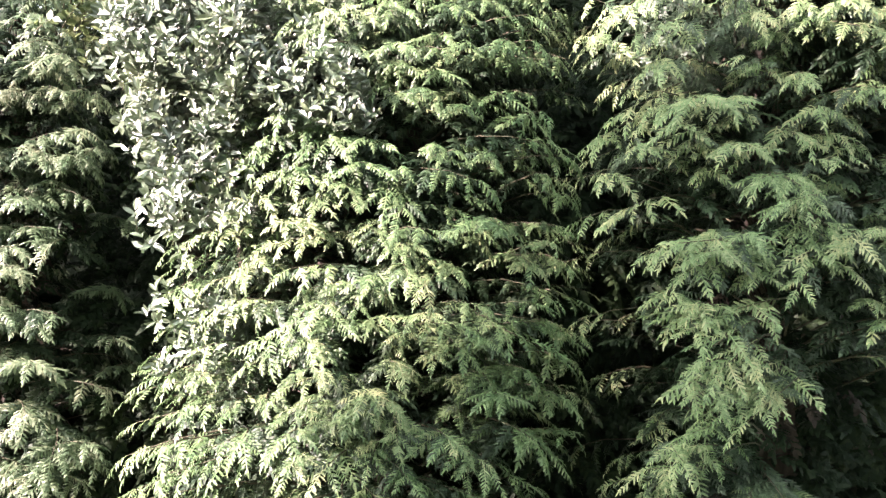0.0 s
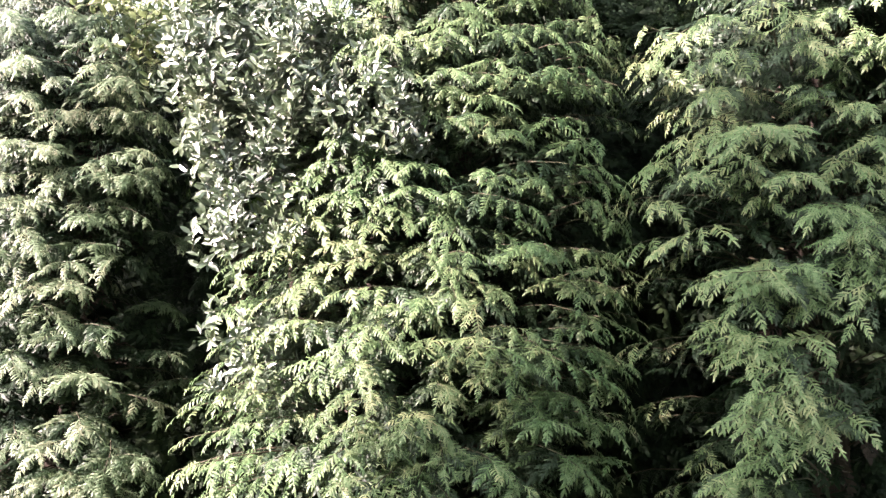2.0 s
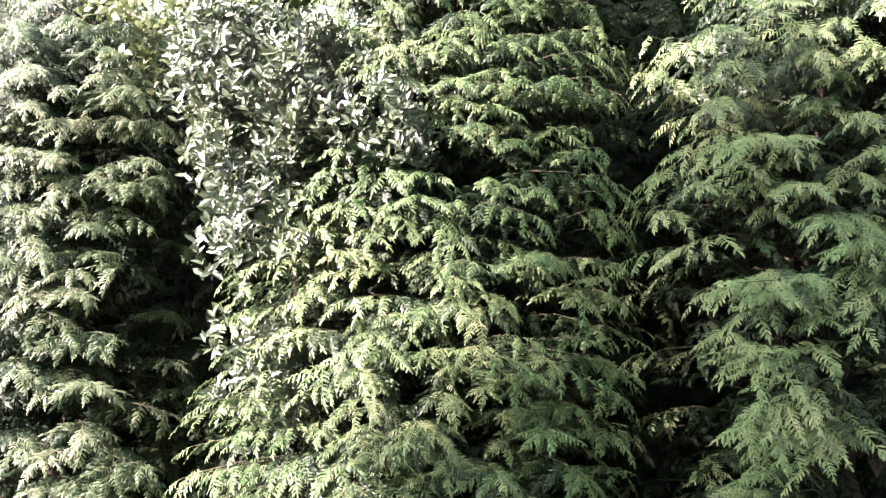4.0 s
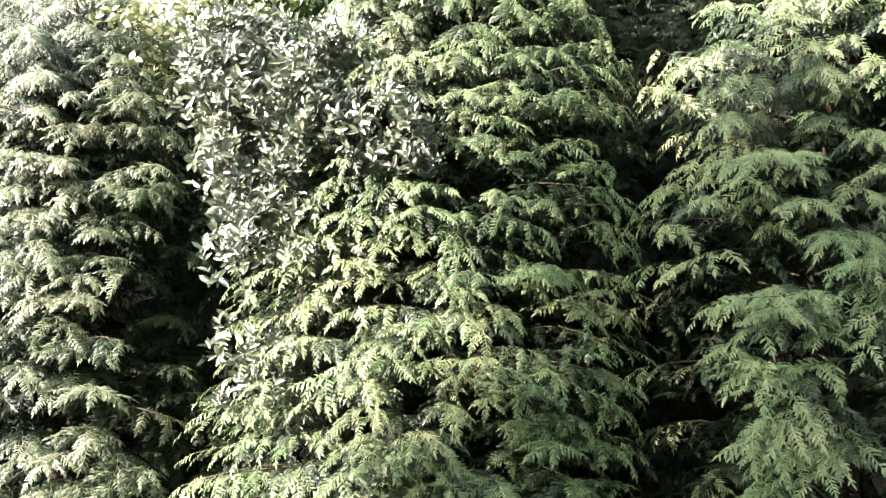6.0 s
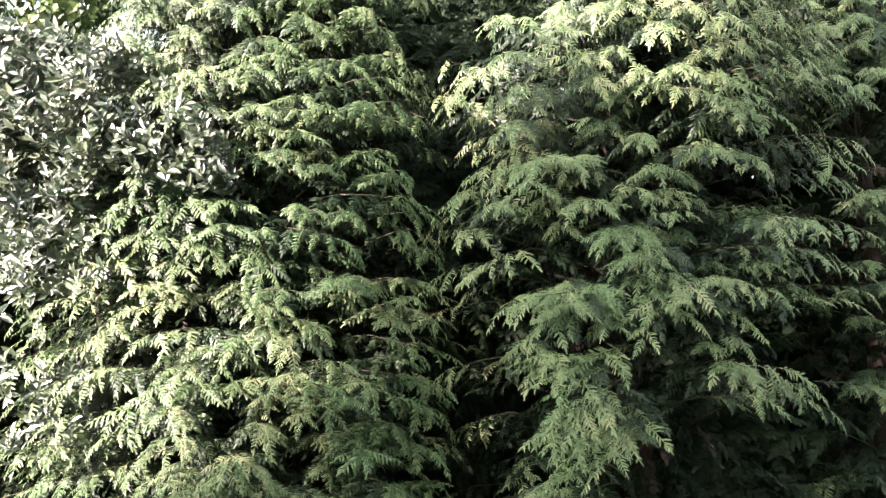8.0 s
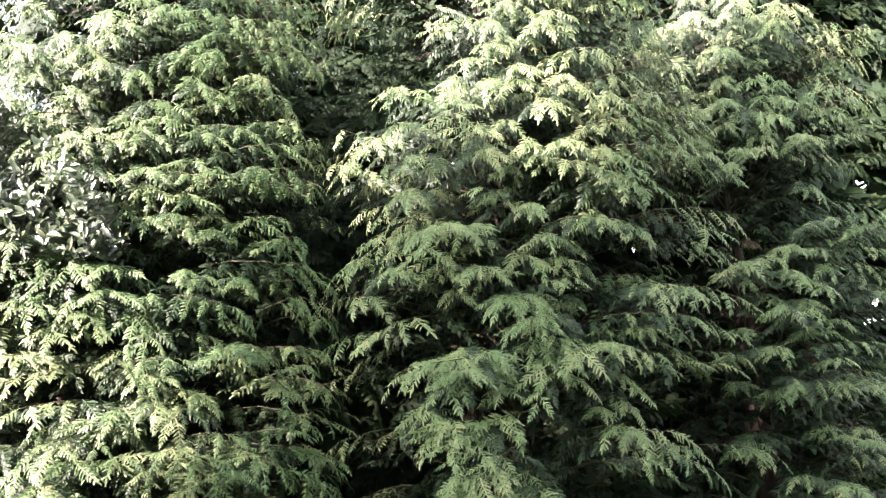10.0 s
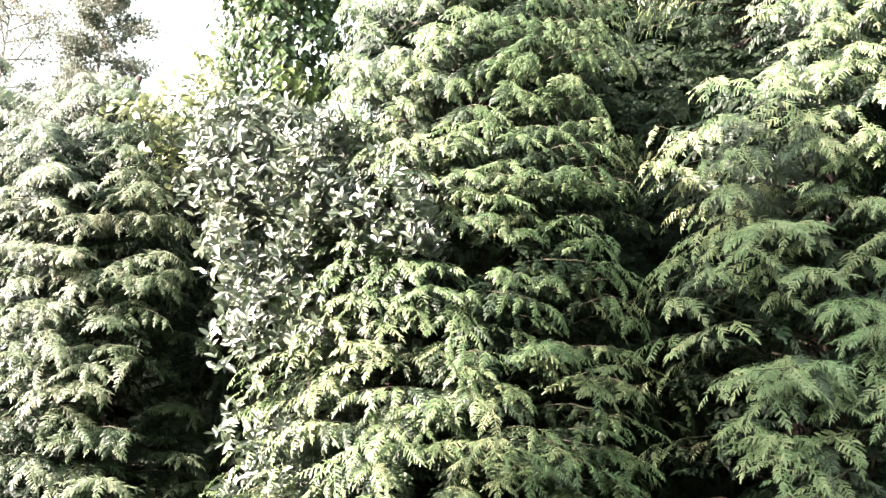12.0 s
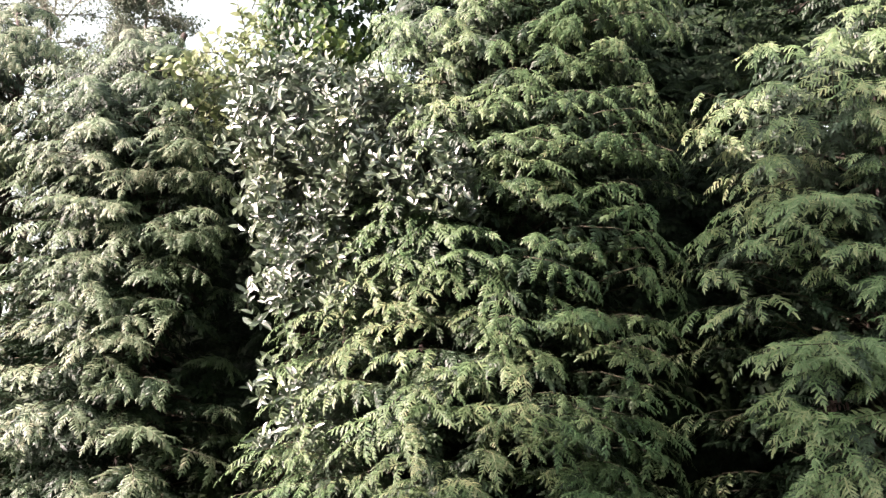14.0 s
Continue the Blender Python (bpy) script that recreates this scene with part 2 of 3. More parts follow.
HOLLOWS = [(-1.85, 2.23, 0.16), (-1.90, 1.78, 0.30), (-1.92, 1.40, 0.20), (0.86, 3.52, 0.17), (0.74, 2.70, 0.17), (0.46, 2.16, 0.11),
           (1.01, 1.64, 0.10), (1.02, 1.38, 0.14), (1.03, 1.12, 0.14), (1.02, 0.85, 0.12), (1.22, 3.83, 0.20), (1.38, 2.10, 0.11), (2.92, 1.55, 0.24), (3.40, 1.50, 0.26),
           (3.48, 2.72, 0.22), (3.52, 2.12, 0.16), (2.75, 2.54, 0.12), (2.20, 0.85, 0.40), (2.60, 0.80, 0.36), (1.22, 2.27, 0.08), (3.1, 0.85, 0.38),
           (3.75, 2.85, 0.25), (2.42, 0.92, 0.26), (4.2, 3.2, 0.24), (1.82, 1.46, 0.12), (1.82, 0.84, 0.16), (-2.12, 1.90, 0.27), (-2.10, 1.50, 0.20), (-2.12, 2.32, 0.13),
           (0.99, 3.86, 0.14), (0.81, 2.90, 0.14), (1.20, 4.20, 0.18), (1.55, 4.30, 0.20), (3.25, 1.68, 0.16)]


def in_hollow(p, more=0.0):
    return any((p.x - x) ** 2 + (p.z - z) ** 2 < (r + more) ** 2 for x, z, r in HOLLOWS) and p.y < (5.9 if p.x > 3.4 else 5.4)


def cypress(x, y, height, foot, top, tips, extra, seed, label, detail=1.0, backs=9, apart=0.1, notches=(), high=0, fullness=1.0, lean_x=0.0, leaf=CYPRESS):
    """A cypress: trunk, boughs that each carry their sprays, and shade-darkened older foliage within."""
    rng = random.Random(seed)
    tree = thing("cypress_tree", x, y, label, "tree", "row of cypress trees")
    here = Vector((x, y, 0))

    def reach(z):
        k = min(1.0, max(0.0, z / height))
        return (foot + (top - foot) * k) * min(1.0, 0.25 + 4.0 * (1 - k))

    def around(z, a):
        """How far the crown reaches at height z in direction a: rounder at the corners than a box, as in a row grown together."""
        return reach(z) / (abs(math.cos(a)) ** 3.4 + abs(math.sin(a)) ** 3.4) ** (1 / 3.4)

    def axis(z):
        """Where the leaning crown's middle stands at height z."""
        return x + lean_x * (z - 1.5)

    pts = [(lean_x * height * i / 7 * 0.7 + rng.uniform(-0.02, 0.02) * i, rng.uniform(-0.02, 0.02) * i, height * i / 7) for i in range(8)]
    v, f = tube(pts, [0.13 * (1 - 0.9 * i / 7) + 0.01 for i in range(8)], 10)
    part("trunk", mesh_of("trunk", v, f, BARK, True), tree, "reddish-brown ridged trunk, deep in shade")
    ends = []
    for tx, tz in tips:
        r = max(0.35, reach(tz))
        dx = max(-0.96, min(0.96, (tx - axis(tz)) / r)) * r
        e = Vector((axis(tz) + dx, y - r * max(0.05, 1 - abs(dx / r) ** 3.4) ** (1 / 3.4) + rng.uniform(-0.05, 0.12), tz + 0.05))
        inward = Vector((x - e.x, y - e.y, 0)).normalized()
        ends.append((e + inward * 0.07, rng.uniform(0.8, 1.12)))
    made = 0
    for _ in range(extra * 30):
        if made >= extra:
            break
        z = rng.uniform(0.35, min(height - 0.15, 4.7))
        a = radians(rng.gauss(-90, 46))
        r = around(z, a) * rng.choice((rng.uniform(0.86, 0.99), rng.uniform(0.66, 0.9)))
        e = Vector((axis(z) + r * math.cos(a), y + r * math.sin(a), z))
        if in_hollow(e) or any((e.x - a0) ** 2 + (e.z - c0) ** 2 < r0 * r0 for a0, c0, r0 in notches) or any((e - q).length < apart for q, _ in ends):
            continue
        ends.append((e, rng.uniform(0.6, 1.05)))
        made += 1
    for k in range(high * 12):
        z, a = rng.uniform(2.9, min(height - 0.1, 5.2)), radians(rng.gauss(-105, 42))
        e = Vector((axis(z) + around(z, a) * 0.95 * math.cos(a), y + around(z, a) * 0.95 * math.sin(a), z))
        if high > 0 and not in_hollow(e) and all((e - q).length > 0.17 for q, _ in ends):
            ends.append((e, rng.uniform(0.8, 1.1)))
            high -= 1
    for _ in range(backs):
        z, a = rng.uniform(0.5, height - 0.2), radians(rng.uniform(10, 170))
        ends.append((Vector((x + reach(z) * math.cos(a), y + reach(z) * math.sin(a), z)), 1.15))
    ends.sort(key=lambda q: q[0].y)
    singles, joined, aged = 0, [], []
    for e, size in ends:
        out = Vector((e.x - x, e.y - y, 0))
        length = out.length
        out.normalize()
        root = Vector((x, y, max(0.15, e.z - 0.16 * length + rng.uniform(-0.3, 0.22))))
        knee = (root + e) / 2 + Vector((0, 0, rng.uniform(0.14, 0.34) * length)) + out * 0.14 * length
        knee += Vector((-out.y, out.x, 0)) * rng.uniform(-0.32, 0.32) * length

        def on(s):
            return root * (1 - s) ** 2 + knee * 2 * s * (1 - s) + e * s * s

        if in_hollow(on(0.72)) or in_hollow(on(0.88)) or in_hollow(e):
            continue
        v, f = tube([on(s / 6) - here for s in range(7)], [0.011 * (1 - 0.85 * s / 6) * size for s in range(7)], 5)
        bough = part("bough", mesh_of("bough", v, f, TWIG, True), tree)
        laterals = int(round(15 * detail * fullness * rng.uniform(0.85, 1.1)))
        hang = rng.uniform(0.12, 0.55)
        lean = rng.uniform(0.45, 1.0)
        for k in range(laterals + 1):
            s = 0.45 + 0.55 * k / laterals
            p = on(s)
            tangent = (on(min(1, s + 0.03)) - on(s - 0.03)).normalized()
            if in_hollow(p):
                continue
            face = (Vector((0, 0, 1)) * rng.uniform(0.5, 0.95) + out * lean * rng.uniform(0.7, 1.15)
                    + Vector((rng.uniform(-0.3, 0.3), rng.uniform(-0.3, 0.3), 0))).normalized()
            droop = min(0.8, max(0.0, 0.3 * (p.z - 2.0)))
            face = (face + out * droop).normalized()
            if k == laterals:
                way, long = tangent + Vector((0, 0, -0.25)), 0.17
            else:
                sway = (1 if k % 2 else -1) * radians(rng.uniform(48, 74) - 30 * (s - 0.42))
                side = tangent.cross(Vector((0, 0, 1))).normalized()
                way = tangent * math.cos(sway) + side * math.sin(sway) + Vector((0, 0, -hang * rng.uniform(0.6, 1.4)))
                long = (0.282 - 0.12 * s) * rng.uniform(0.75, 1.2)
            way = (way.normalized() + Vector((0, 0, -0.4 * droop))).normalized()
            way = (way - face * way.dot(face) * 0.75).normalized()
            q = p + way * long * 0.6
            if in_hollow(q) or (q.y < 5.2 and any((q.x - a0) ** 2 + (q.z - c0) ** 2 < r0 * r0 for a0, c0, r0 in notches)):
                continue
            m = Matrix.Translation(-here) @ laid(p, way, face, long * size * 1.15)
            pick = rng.randrange(len(FINE))
            # Sprays nearer the trunk mostly take the older, shade-darkened colour.
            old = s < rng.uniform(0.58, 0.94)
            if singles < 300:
                ob = new("spray", (OLD_SHADED_MESH if old else FINE_MESH[leaf.name])[pick])
                ob.parent = bough
                ob.matrix_local = m
                singles += 1
            else:
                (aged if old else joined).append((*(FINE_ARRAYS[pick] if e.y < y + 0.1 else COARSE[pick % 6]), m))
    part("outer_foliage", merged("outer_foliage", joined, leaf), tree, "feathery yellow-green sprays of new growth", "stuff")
    part("aged_foliage", merged("aged_foliage", aged, CYPRESS_OLD_SHADED), tree, "older green sprays, darkened further by shade painted into their colour", "stuff")
    # Sprays filling the crown's inside, their shade painted into the leaf colour.
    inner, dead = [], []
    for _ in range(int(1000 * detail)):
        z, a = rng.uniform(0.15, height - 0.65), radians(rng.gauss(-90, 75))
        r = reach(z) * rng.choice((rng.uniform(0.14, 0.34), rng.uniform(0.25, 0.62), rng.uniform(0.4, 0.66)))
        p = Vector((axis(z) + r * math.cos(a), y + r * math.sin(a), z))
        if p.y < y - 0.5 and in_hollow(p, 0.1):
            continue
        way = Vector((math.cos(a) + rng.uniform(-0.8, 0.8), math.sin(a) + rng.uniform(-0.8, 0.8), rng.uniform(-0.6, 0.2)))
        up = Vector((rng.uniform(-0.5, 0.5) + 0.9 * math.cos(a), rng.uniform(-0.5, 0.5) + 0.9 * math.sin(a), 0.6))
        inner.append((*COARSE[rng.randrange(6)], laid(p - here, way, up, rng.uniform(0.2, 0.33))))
    for _ in range(int(130 * detail)):
        z, a = rng.uniform(0.15, height - 0.4), radians(rng.uniform(0, 360))
        r = reach(z) * rng.uniform(0.1, 0.45)
        p = Vector((r * math.cos(a), r * math.sin(a), z))
        way = Vector((math.cos(a) + rng.uniform(-0.6, 0.6), math.sin(a) + rng.uniform(-0.6, 0.6), rng.uniform(-0.7, 0.1)))
        dead.append((*COARSE[rng.randrange(6)], laid(p, way, (rng.uniform(-1, 1), rng.uniform(-1, 1), 1), rng.uniform(0.2, 0.34))))
    part("inner_foliage", merged("inner_foliage", inner, CYPRESS_INNER_SHADE), tree, "older inner foliage, deep shade painted into its dark green", "stuff")
    part("dead_foliage", merged("dead_foliage", dead, CYPRESS_DEAD), tree, "brown dead sprays round the trunk", "stuff")
    return tree


# ---------------------------------------------------------------- ground
def ground():
    n, half = 48, 3000.0
    axis = [math.copysign(abs(u) ** 4, u) * half for u in np.linspace(-1, 1, n)]
    verts = [(a, b, -0.03 + 0.03 * noise.noise((a * 0.8, b * 0.8, 0.0))) for b in axis for a in axis]
    faces = [(j * n + i, j * n + i + 1, (j + 1) * n + i + 1, (j + 1) * n + i) for j in range(n - 1) for i in range(n - 1)]
    tagged(new("ground", mesh_of("ground", verts, faces, SOIL, True)), "bare soil and rough turf under the hedge", "ground", kind="structure")


ground()


def sky_blocking_wall():
    """Plain unseen wall, added behind the camera to cut low sky light."""
    bm = bmesh.new()
    bmesh.ops.create_cube(bm, size=1.0, matrix=Matrix.Translation((1.0, -3.2, 2.5)) @ Matrix.Diagonal((24.0, 0.3, 5.2, 1)))
    bmesh.ops.bevel(bm, geom=bm.edges[:], offset=0.02, segments=2, affect="EDGES")
    me = bpy.data.meshes.new("unseen_wall_south")
    bm.to_mesh(me)
    bm.free()
    me.materials.append(UNSEEN_WALL_TONE)
    tagged(new("unseen_wall_south", me), "plain unseen grey-green wall added to block low sky light", "wall", kind="structure")


sky_blocking_wall()

# ---------------------------------------------------------------- the cypress row
MIDDLE_TIPS = [(-0.77, 2.50), (-1.66, 2.00), (-1.49, 1.78), (-0.76, 3.05), (-1.12, 3.81), (-1.02, 3.40), (-0.72, 2.95), (-1.25, 2.36),
               (-0.83, 2.20), (-1.32, 1.27), (-1.11, 1.54), (-0.94, 1.82), (-0.44, 3.89), (-0.98, 3.25), (-0.43, 2.42), (-0.14, 3.31),
               (-0.30, 2.11), (-0.02, 1.88), (-0.50, 1.62), (-0.34, 1.43), (-0.81, 1.68), (0.03, 3.04), (-0.23, 2.94), (0.09, 2.36),
               (-0.08, 1.58), (-0.79, 1.38), (0.33, 1.37), (0.02, 3.68), (0.61, 3.31), (0.52, 3.13), (0.40, 2.97), (0.66, 2.74),
               (0.39, 2.71), (0.65, 2.40), (0.33, 1.92), (0.53, 1.72), (0.57, 1.27), (-1.74, 0.85), (-1.43, 0.95), (-0.79, 1.08)]
MIDDLE_TIPS_LOW = [(-0.39, 1.03), (0.06, 0.81), (0.34, 1.03), (0.62, 1.0), (-0.61, 0.65), (0.28, 0.65), (0.30, 4.20), (0.72, 4.15),
                   (0.62, 3.85), (0.30, 3.85), (-0.47, 4.0), (-0.32, 4.32), (-1.62, 0.72), (-1.82, 0.66), (-1.45, 0.62),
                   (-1.25, 0.74), (-1.75, 1.02), (-1.55, 1.15), (-1.05, 0.8), (-1.35, 0.95), (0.2, 3.45), (0.4, 3.55), (0.35, 3.2), (0.15, 3.7), (0.5, 3.75), (0.3, 3.95), (0.55, 3.5), (0.1, 3.2),
                   (-1.55, 1.7), (-1.58, 1.55), (-1.45, 1.62), (-1.35, 1.88), (-1.5, 1.98), (-0.95, 1.3), (-0.7, 1.28), (-0.6, 1.42)]
MIDDLE_TIPS_SIDE = [(0.75, 1.75), (0.8, 1.55), (0.72, 1.35), (0.78, 1.2), (0.7, 1.0), (0.75, 0.8), (0.7, 1.95), (0.8, 2.15), (0.75, 2.35), (0.62, 0.7),
                    (0.85, 3.2), (0.78, 2.98), (0.88, 3.4), (0.72, 2.5), (0.62, 2.22), (0.55, 1.5), (0.5, 1.15), (0.6, 2.6), (0.8, 3.75), (-1.62, 1.85), (-1.5, 1.4), (-1.66, 1.1),
                    (-1.2, 2.3), (-1.0, 2.42), (-0.9, 2.55), (-1.1, 2.1), (-1.35, 2.12), (-0.75, 2.35), (-0.95, 2.2), (-0.6, 2.25), (-0.62, 2.42), (-1.22, 2.0), (-0.7, 2.05), (-1.3, 2.5), (-0.85, 1.95),
                    (0.45, 3.95), (0.6, 4.05), (0.3, 4.1), (0.55, 3.75), (0.66, 3.95)]
RIGHT_TIPS = [(1.04, 3.41), (1.41, 3.30), (1.70, 3.82), (1.83, 4.02), (2.07, 3.88), (2.17, 3.50), (0.82, 3.08), (0.92, 2.95),
              (0.84, 2.85), (0.92, 2.68), (1.02, 2.46), (1.25, 2.55), (1.44, 2.30), (1.60, 2.13), (1.79, 2.08), (0.92, 2.00),
              (1.07, 1.87), (1.02, 1.76), (1.00, 1.57), (1.02, 1.41), (1.51, 1.85), (1.82, 1.74), (1.99, 1.79), (2.51, 1.80),
              (2.72, 2.00), (3.04, 1.91), (2.27, 2.57), (2.50, 2.88), (3.09, 3.03), (3.22, 2.66), (2.94, 2.42), (2.56, 2.12),
              (3.23, 2.13), (1.15, 1.06), (1.34, 1.17), (1.48, 1.36), (1.78, 1.32), (2.09, 1.18), (2.41, 1.22), (2.74, 1.15)]
RIGHT_TIPS_LOW = [(1.45, 0.93), (1.47, 1.47), (1.77, 1.36), (2.31, 1.38), (2.61, 1.36), (3.07, 1.33), (2.90, 3.96), (3.42, 3.6), (1.22, 0.85),
                  (2.0, 3.3), (2.2, 3.42), (2.45, 3.4), (2.3, 3.2), (2.62, 3.22), (2.6, 3.55), (2.35, 3.65), (1.85, 3.55), (2.1, 3.08), (2.78, 3.42), (2.5, 3.02), (1.88, 3.1), (1.65, 3.45), (1.45, 3.5), (2.2, 2.9), (2.7, 2.8), (2.4, 2.78)]
RIGHT_TIPS_SIDE = [(0.70, 3.12), (0.68, 2.92), (0.78, 2.42), (0.72, 2.32), (0.82, 2.22), (0.9, 2.55), (0.76, 2.5), (0.98, 2.34), (0.8, 3.3), (1.05, 2.12), (1.1, 2.75), (1.12, 2.98),
                   (0.95, 3.7), (0.82, 3.95), (1.15, 3.6), (1.3, 1.05), (1.4, 1.0), (1.55, 1.08), (1.3, 1.28), (1.62, 1.2), (1.06, 2.08), (1.12, 1.95), (1.17, 1.8), (1.2, 1.66), (1.24, 1.5), (1.25, 1.36), (1.18, 2.45), (1.28, 1.2), (1.3, 1.75)]
FAR_RIGHT_TIPS = [(3.44, 1.86), (3.79, 1.84), (3.62, 2.48), (3.82, 2.15), (4.11, 3.15), (3.62, 3.20), (3.73, 3.75), (4.12, 3.98),
                  (3.44, 4.10), (3.19, 1.00), (3.10, 1.28), (3.95, 4.4), (3.6, 4.5), (4.3, 4.55), (3.4, 4.4), (4.1, 4.75), (3.75, 4.8)]
LEFT_TIPS = [(-3.51, 3.55), (-3.12, 3.45), (-2.84, 3.55), (-2.39, 3.50), (-2.48, 3.32), (-2.30, 3.05), (-2.16, 2.86), (-2.21, 2.60),
             (-2.54, 3.09), (-2.73, 2.71), (-2.40, 2.56), (-2.77, 2.41), (-2.27, 2.42), (-2.89, 2.19), (-2.46, 2.13), (-2.79, 1.98),
             (-2.29, 1.92), (-2.54, 1.85), (-2.85, 1.63), (-2.48, 1.71), (-3.63, 3.31), (-3.48, 2.91), (-3.18, 2.79), (-3.49, 2.45),
             (-3.16, 2.12), (-3.00, 1.83), (-3.30, 1.76), (-3.29, 1.48), (-2.64, 1.50), (-2.10, 1.32), (-2.27, 1.45), (-2.38, 1.18),
             (-2.87, 1.22), (-3.13, 1.18), (-2.0, 0.95), (-2.4, 0.85), (-2.1, 0.68), (-2.25, 0.6),
             (-2.95, 2.88), (-3.1, 2.62), (-2.85, 2.58), (-3.3, 2.6), (-3.35, 3.0), (-2.95, 3.12)]

cypress(-0.45, 5.75, 5.6, 1.48, 0.96, MIDDLE_TIPS + MIDDLE_TIPS_LOW + MIDDLE_TIPS_SIDE, 290, 11, "tall green cypress with drooping feathery sprays, sunlit on one side",
        notches=((-0.68, 2.72, 0.15), (-1.0, 2.88, 0.25), (-1.3, 3.15, 0.32), (-1.5, 2.8, 0.26)), high=44, lean_x=0.1)
cypress(2.12, 5.68, 5.8, 1.55, 1.32, RIGHT_TIPS + RIGHT_TIPS_LOW + RIGHT_TIPS_SIDE, 230, 12, "broad green cypress with yellow-green tips over a dark hollow", apart=0.12, high=30)
cypress(-3.12, 5.98, 4.3, 1.17, 1.08, LEFT_TIPS, 160, 13, "lower green cypress with layered boughs, sun glare painted into its pale leaves", leaf=CYPRESS_GLARE)
cypress(4.35, 6.2, 5.6, 1.4, 1.1, FAR_RIGHT_TIPS, 170, 14, "dark green cypress standing in shade", high=16)
cypress(-4.75, 6.4, 4.7, 1.4, 1.25, [], 190, 15, "cypress at the end of the row, sun glare painted into its pale leaves", 0.75, high=50, leaf=CYPRESS_GLARE)


# ---------------------------------------------------------------- dark backing added behind the row
def dark_backing():
    # Added filler: closes sky gaps, and its colour paints the hollows dark.
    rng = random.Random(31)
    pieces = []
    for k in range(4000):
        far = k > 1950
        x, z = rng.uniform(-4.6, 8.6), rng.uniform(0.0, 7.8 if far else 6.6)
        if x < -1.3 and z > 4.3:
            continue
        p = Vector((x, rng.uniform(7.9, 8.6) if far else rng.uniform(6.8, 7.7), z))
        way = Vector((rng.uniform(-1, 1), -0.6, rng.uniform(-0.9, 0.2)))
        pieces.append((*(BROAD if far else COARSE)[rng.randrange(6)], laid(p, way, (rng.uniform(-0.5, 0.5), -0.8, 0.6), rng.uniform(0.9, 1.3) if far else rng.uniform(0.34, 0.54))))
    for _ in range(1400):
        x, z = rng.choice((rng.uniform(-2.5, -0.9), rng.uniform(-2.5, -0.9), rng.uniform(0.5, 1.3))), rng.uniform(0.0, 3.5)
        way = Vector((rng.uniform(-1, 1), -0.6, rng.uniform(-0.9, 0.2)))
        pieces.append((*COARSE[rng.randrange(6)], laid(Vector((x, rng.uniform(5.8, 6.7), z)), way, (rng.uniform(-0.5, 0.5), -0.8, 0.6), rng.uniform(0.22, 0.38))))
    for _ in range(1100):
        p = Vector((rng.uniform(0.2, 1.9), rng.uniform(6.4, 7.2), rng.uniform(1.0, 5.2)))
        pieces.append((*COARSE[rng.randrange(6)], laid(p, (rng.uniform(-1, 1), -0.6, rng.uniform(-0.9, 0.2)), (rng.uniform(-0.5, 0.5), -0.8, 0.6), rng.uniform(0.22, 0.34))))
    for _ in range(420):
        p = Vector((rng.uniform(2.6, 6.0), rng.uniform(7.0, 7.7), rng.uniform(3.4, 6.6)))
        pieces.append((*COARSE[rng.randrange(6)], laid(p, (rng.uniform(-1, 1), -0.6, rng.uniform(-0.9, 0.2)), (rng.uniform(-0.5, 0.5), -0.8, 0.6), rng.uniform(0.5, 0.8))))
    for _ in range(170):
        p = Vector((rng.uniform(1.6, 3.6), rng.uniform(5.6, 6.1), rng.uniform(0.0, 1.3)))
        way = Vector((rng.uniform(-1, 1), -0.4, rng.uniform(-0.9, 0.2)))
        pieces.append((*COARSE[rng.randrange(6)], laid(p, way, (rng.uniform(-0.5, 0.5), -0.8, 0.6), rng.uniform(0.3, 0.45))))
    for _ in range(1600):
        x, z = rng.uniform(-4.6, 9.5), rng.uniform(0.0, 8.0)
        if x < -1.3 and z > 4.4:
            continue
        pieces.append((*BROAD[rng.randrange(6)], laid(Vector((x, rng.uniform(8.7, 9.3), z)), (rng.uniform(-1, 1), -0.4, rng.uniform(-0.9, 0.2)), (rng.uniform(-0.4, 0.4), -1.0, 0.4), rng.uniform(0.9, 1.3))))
    tagged(new("hedge_foliage", merged("hedge_foliage", pieces, CYPRESS_INNER_SHADE)), "foliage added behind the cypress row as dark backing, shade in its colour",
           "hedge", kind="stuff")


dark_backing()


# ---------------------------------------------------------------- broad leaves
def blade(length_steps, outline, fold, arch):
    """A folded, arched leaf one unit long, along +y; outline gives half-widths."""
    verts, faces = [], []
    n = length_steps
    for i in range(n + 1):
        t = i / n
        z = -arch * t * t
        w = outline[i]
        verts += [Vector((-w, t, z + fold * w)), Vector((0, t, z)), Vector((w, t, z + fold * w))]
    for i in range(n):
        a = i * 3
        for k in (0, 1):
            faces += [(a + k, a + k + 1, a + k + 4), (a + k, a + k + 4, a + k + 3)]
    return verts, faces


def small_leaf(width, fold):
    """A small folded leaf, two facets."""
    return [Vector((0, 0, 0)), Vector((-width, 0.5, fold)), Vector((0, 1, -0.12)), Vector((width, 0.5, fold))], [(0, 2, 1), (0, 3, 2)]


LAUREL_SHAPES = [blade(5, [0.02, 0.12, 0.175, 0.18, 0.12, 0.0], f, a) for f, a in ((0.5, 0.1), (0.3, 0.25), (0.7, 0.0), (0.4, -0.1))]
IVY_SHAPES = [blade(5, [0.06, 0.46, 0.26, 0.30, 0.15, 0.0], f, a) for f, a in ((0.25, 0.15), (0.1, 0.3), (0.4, 0.05))]
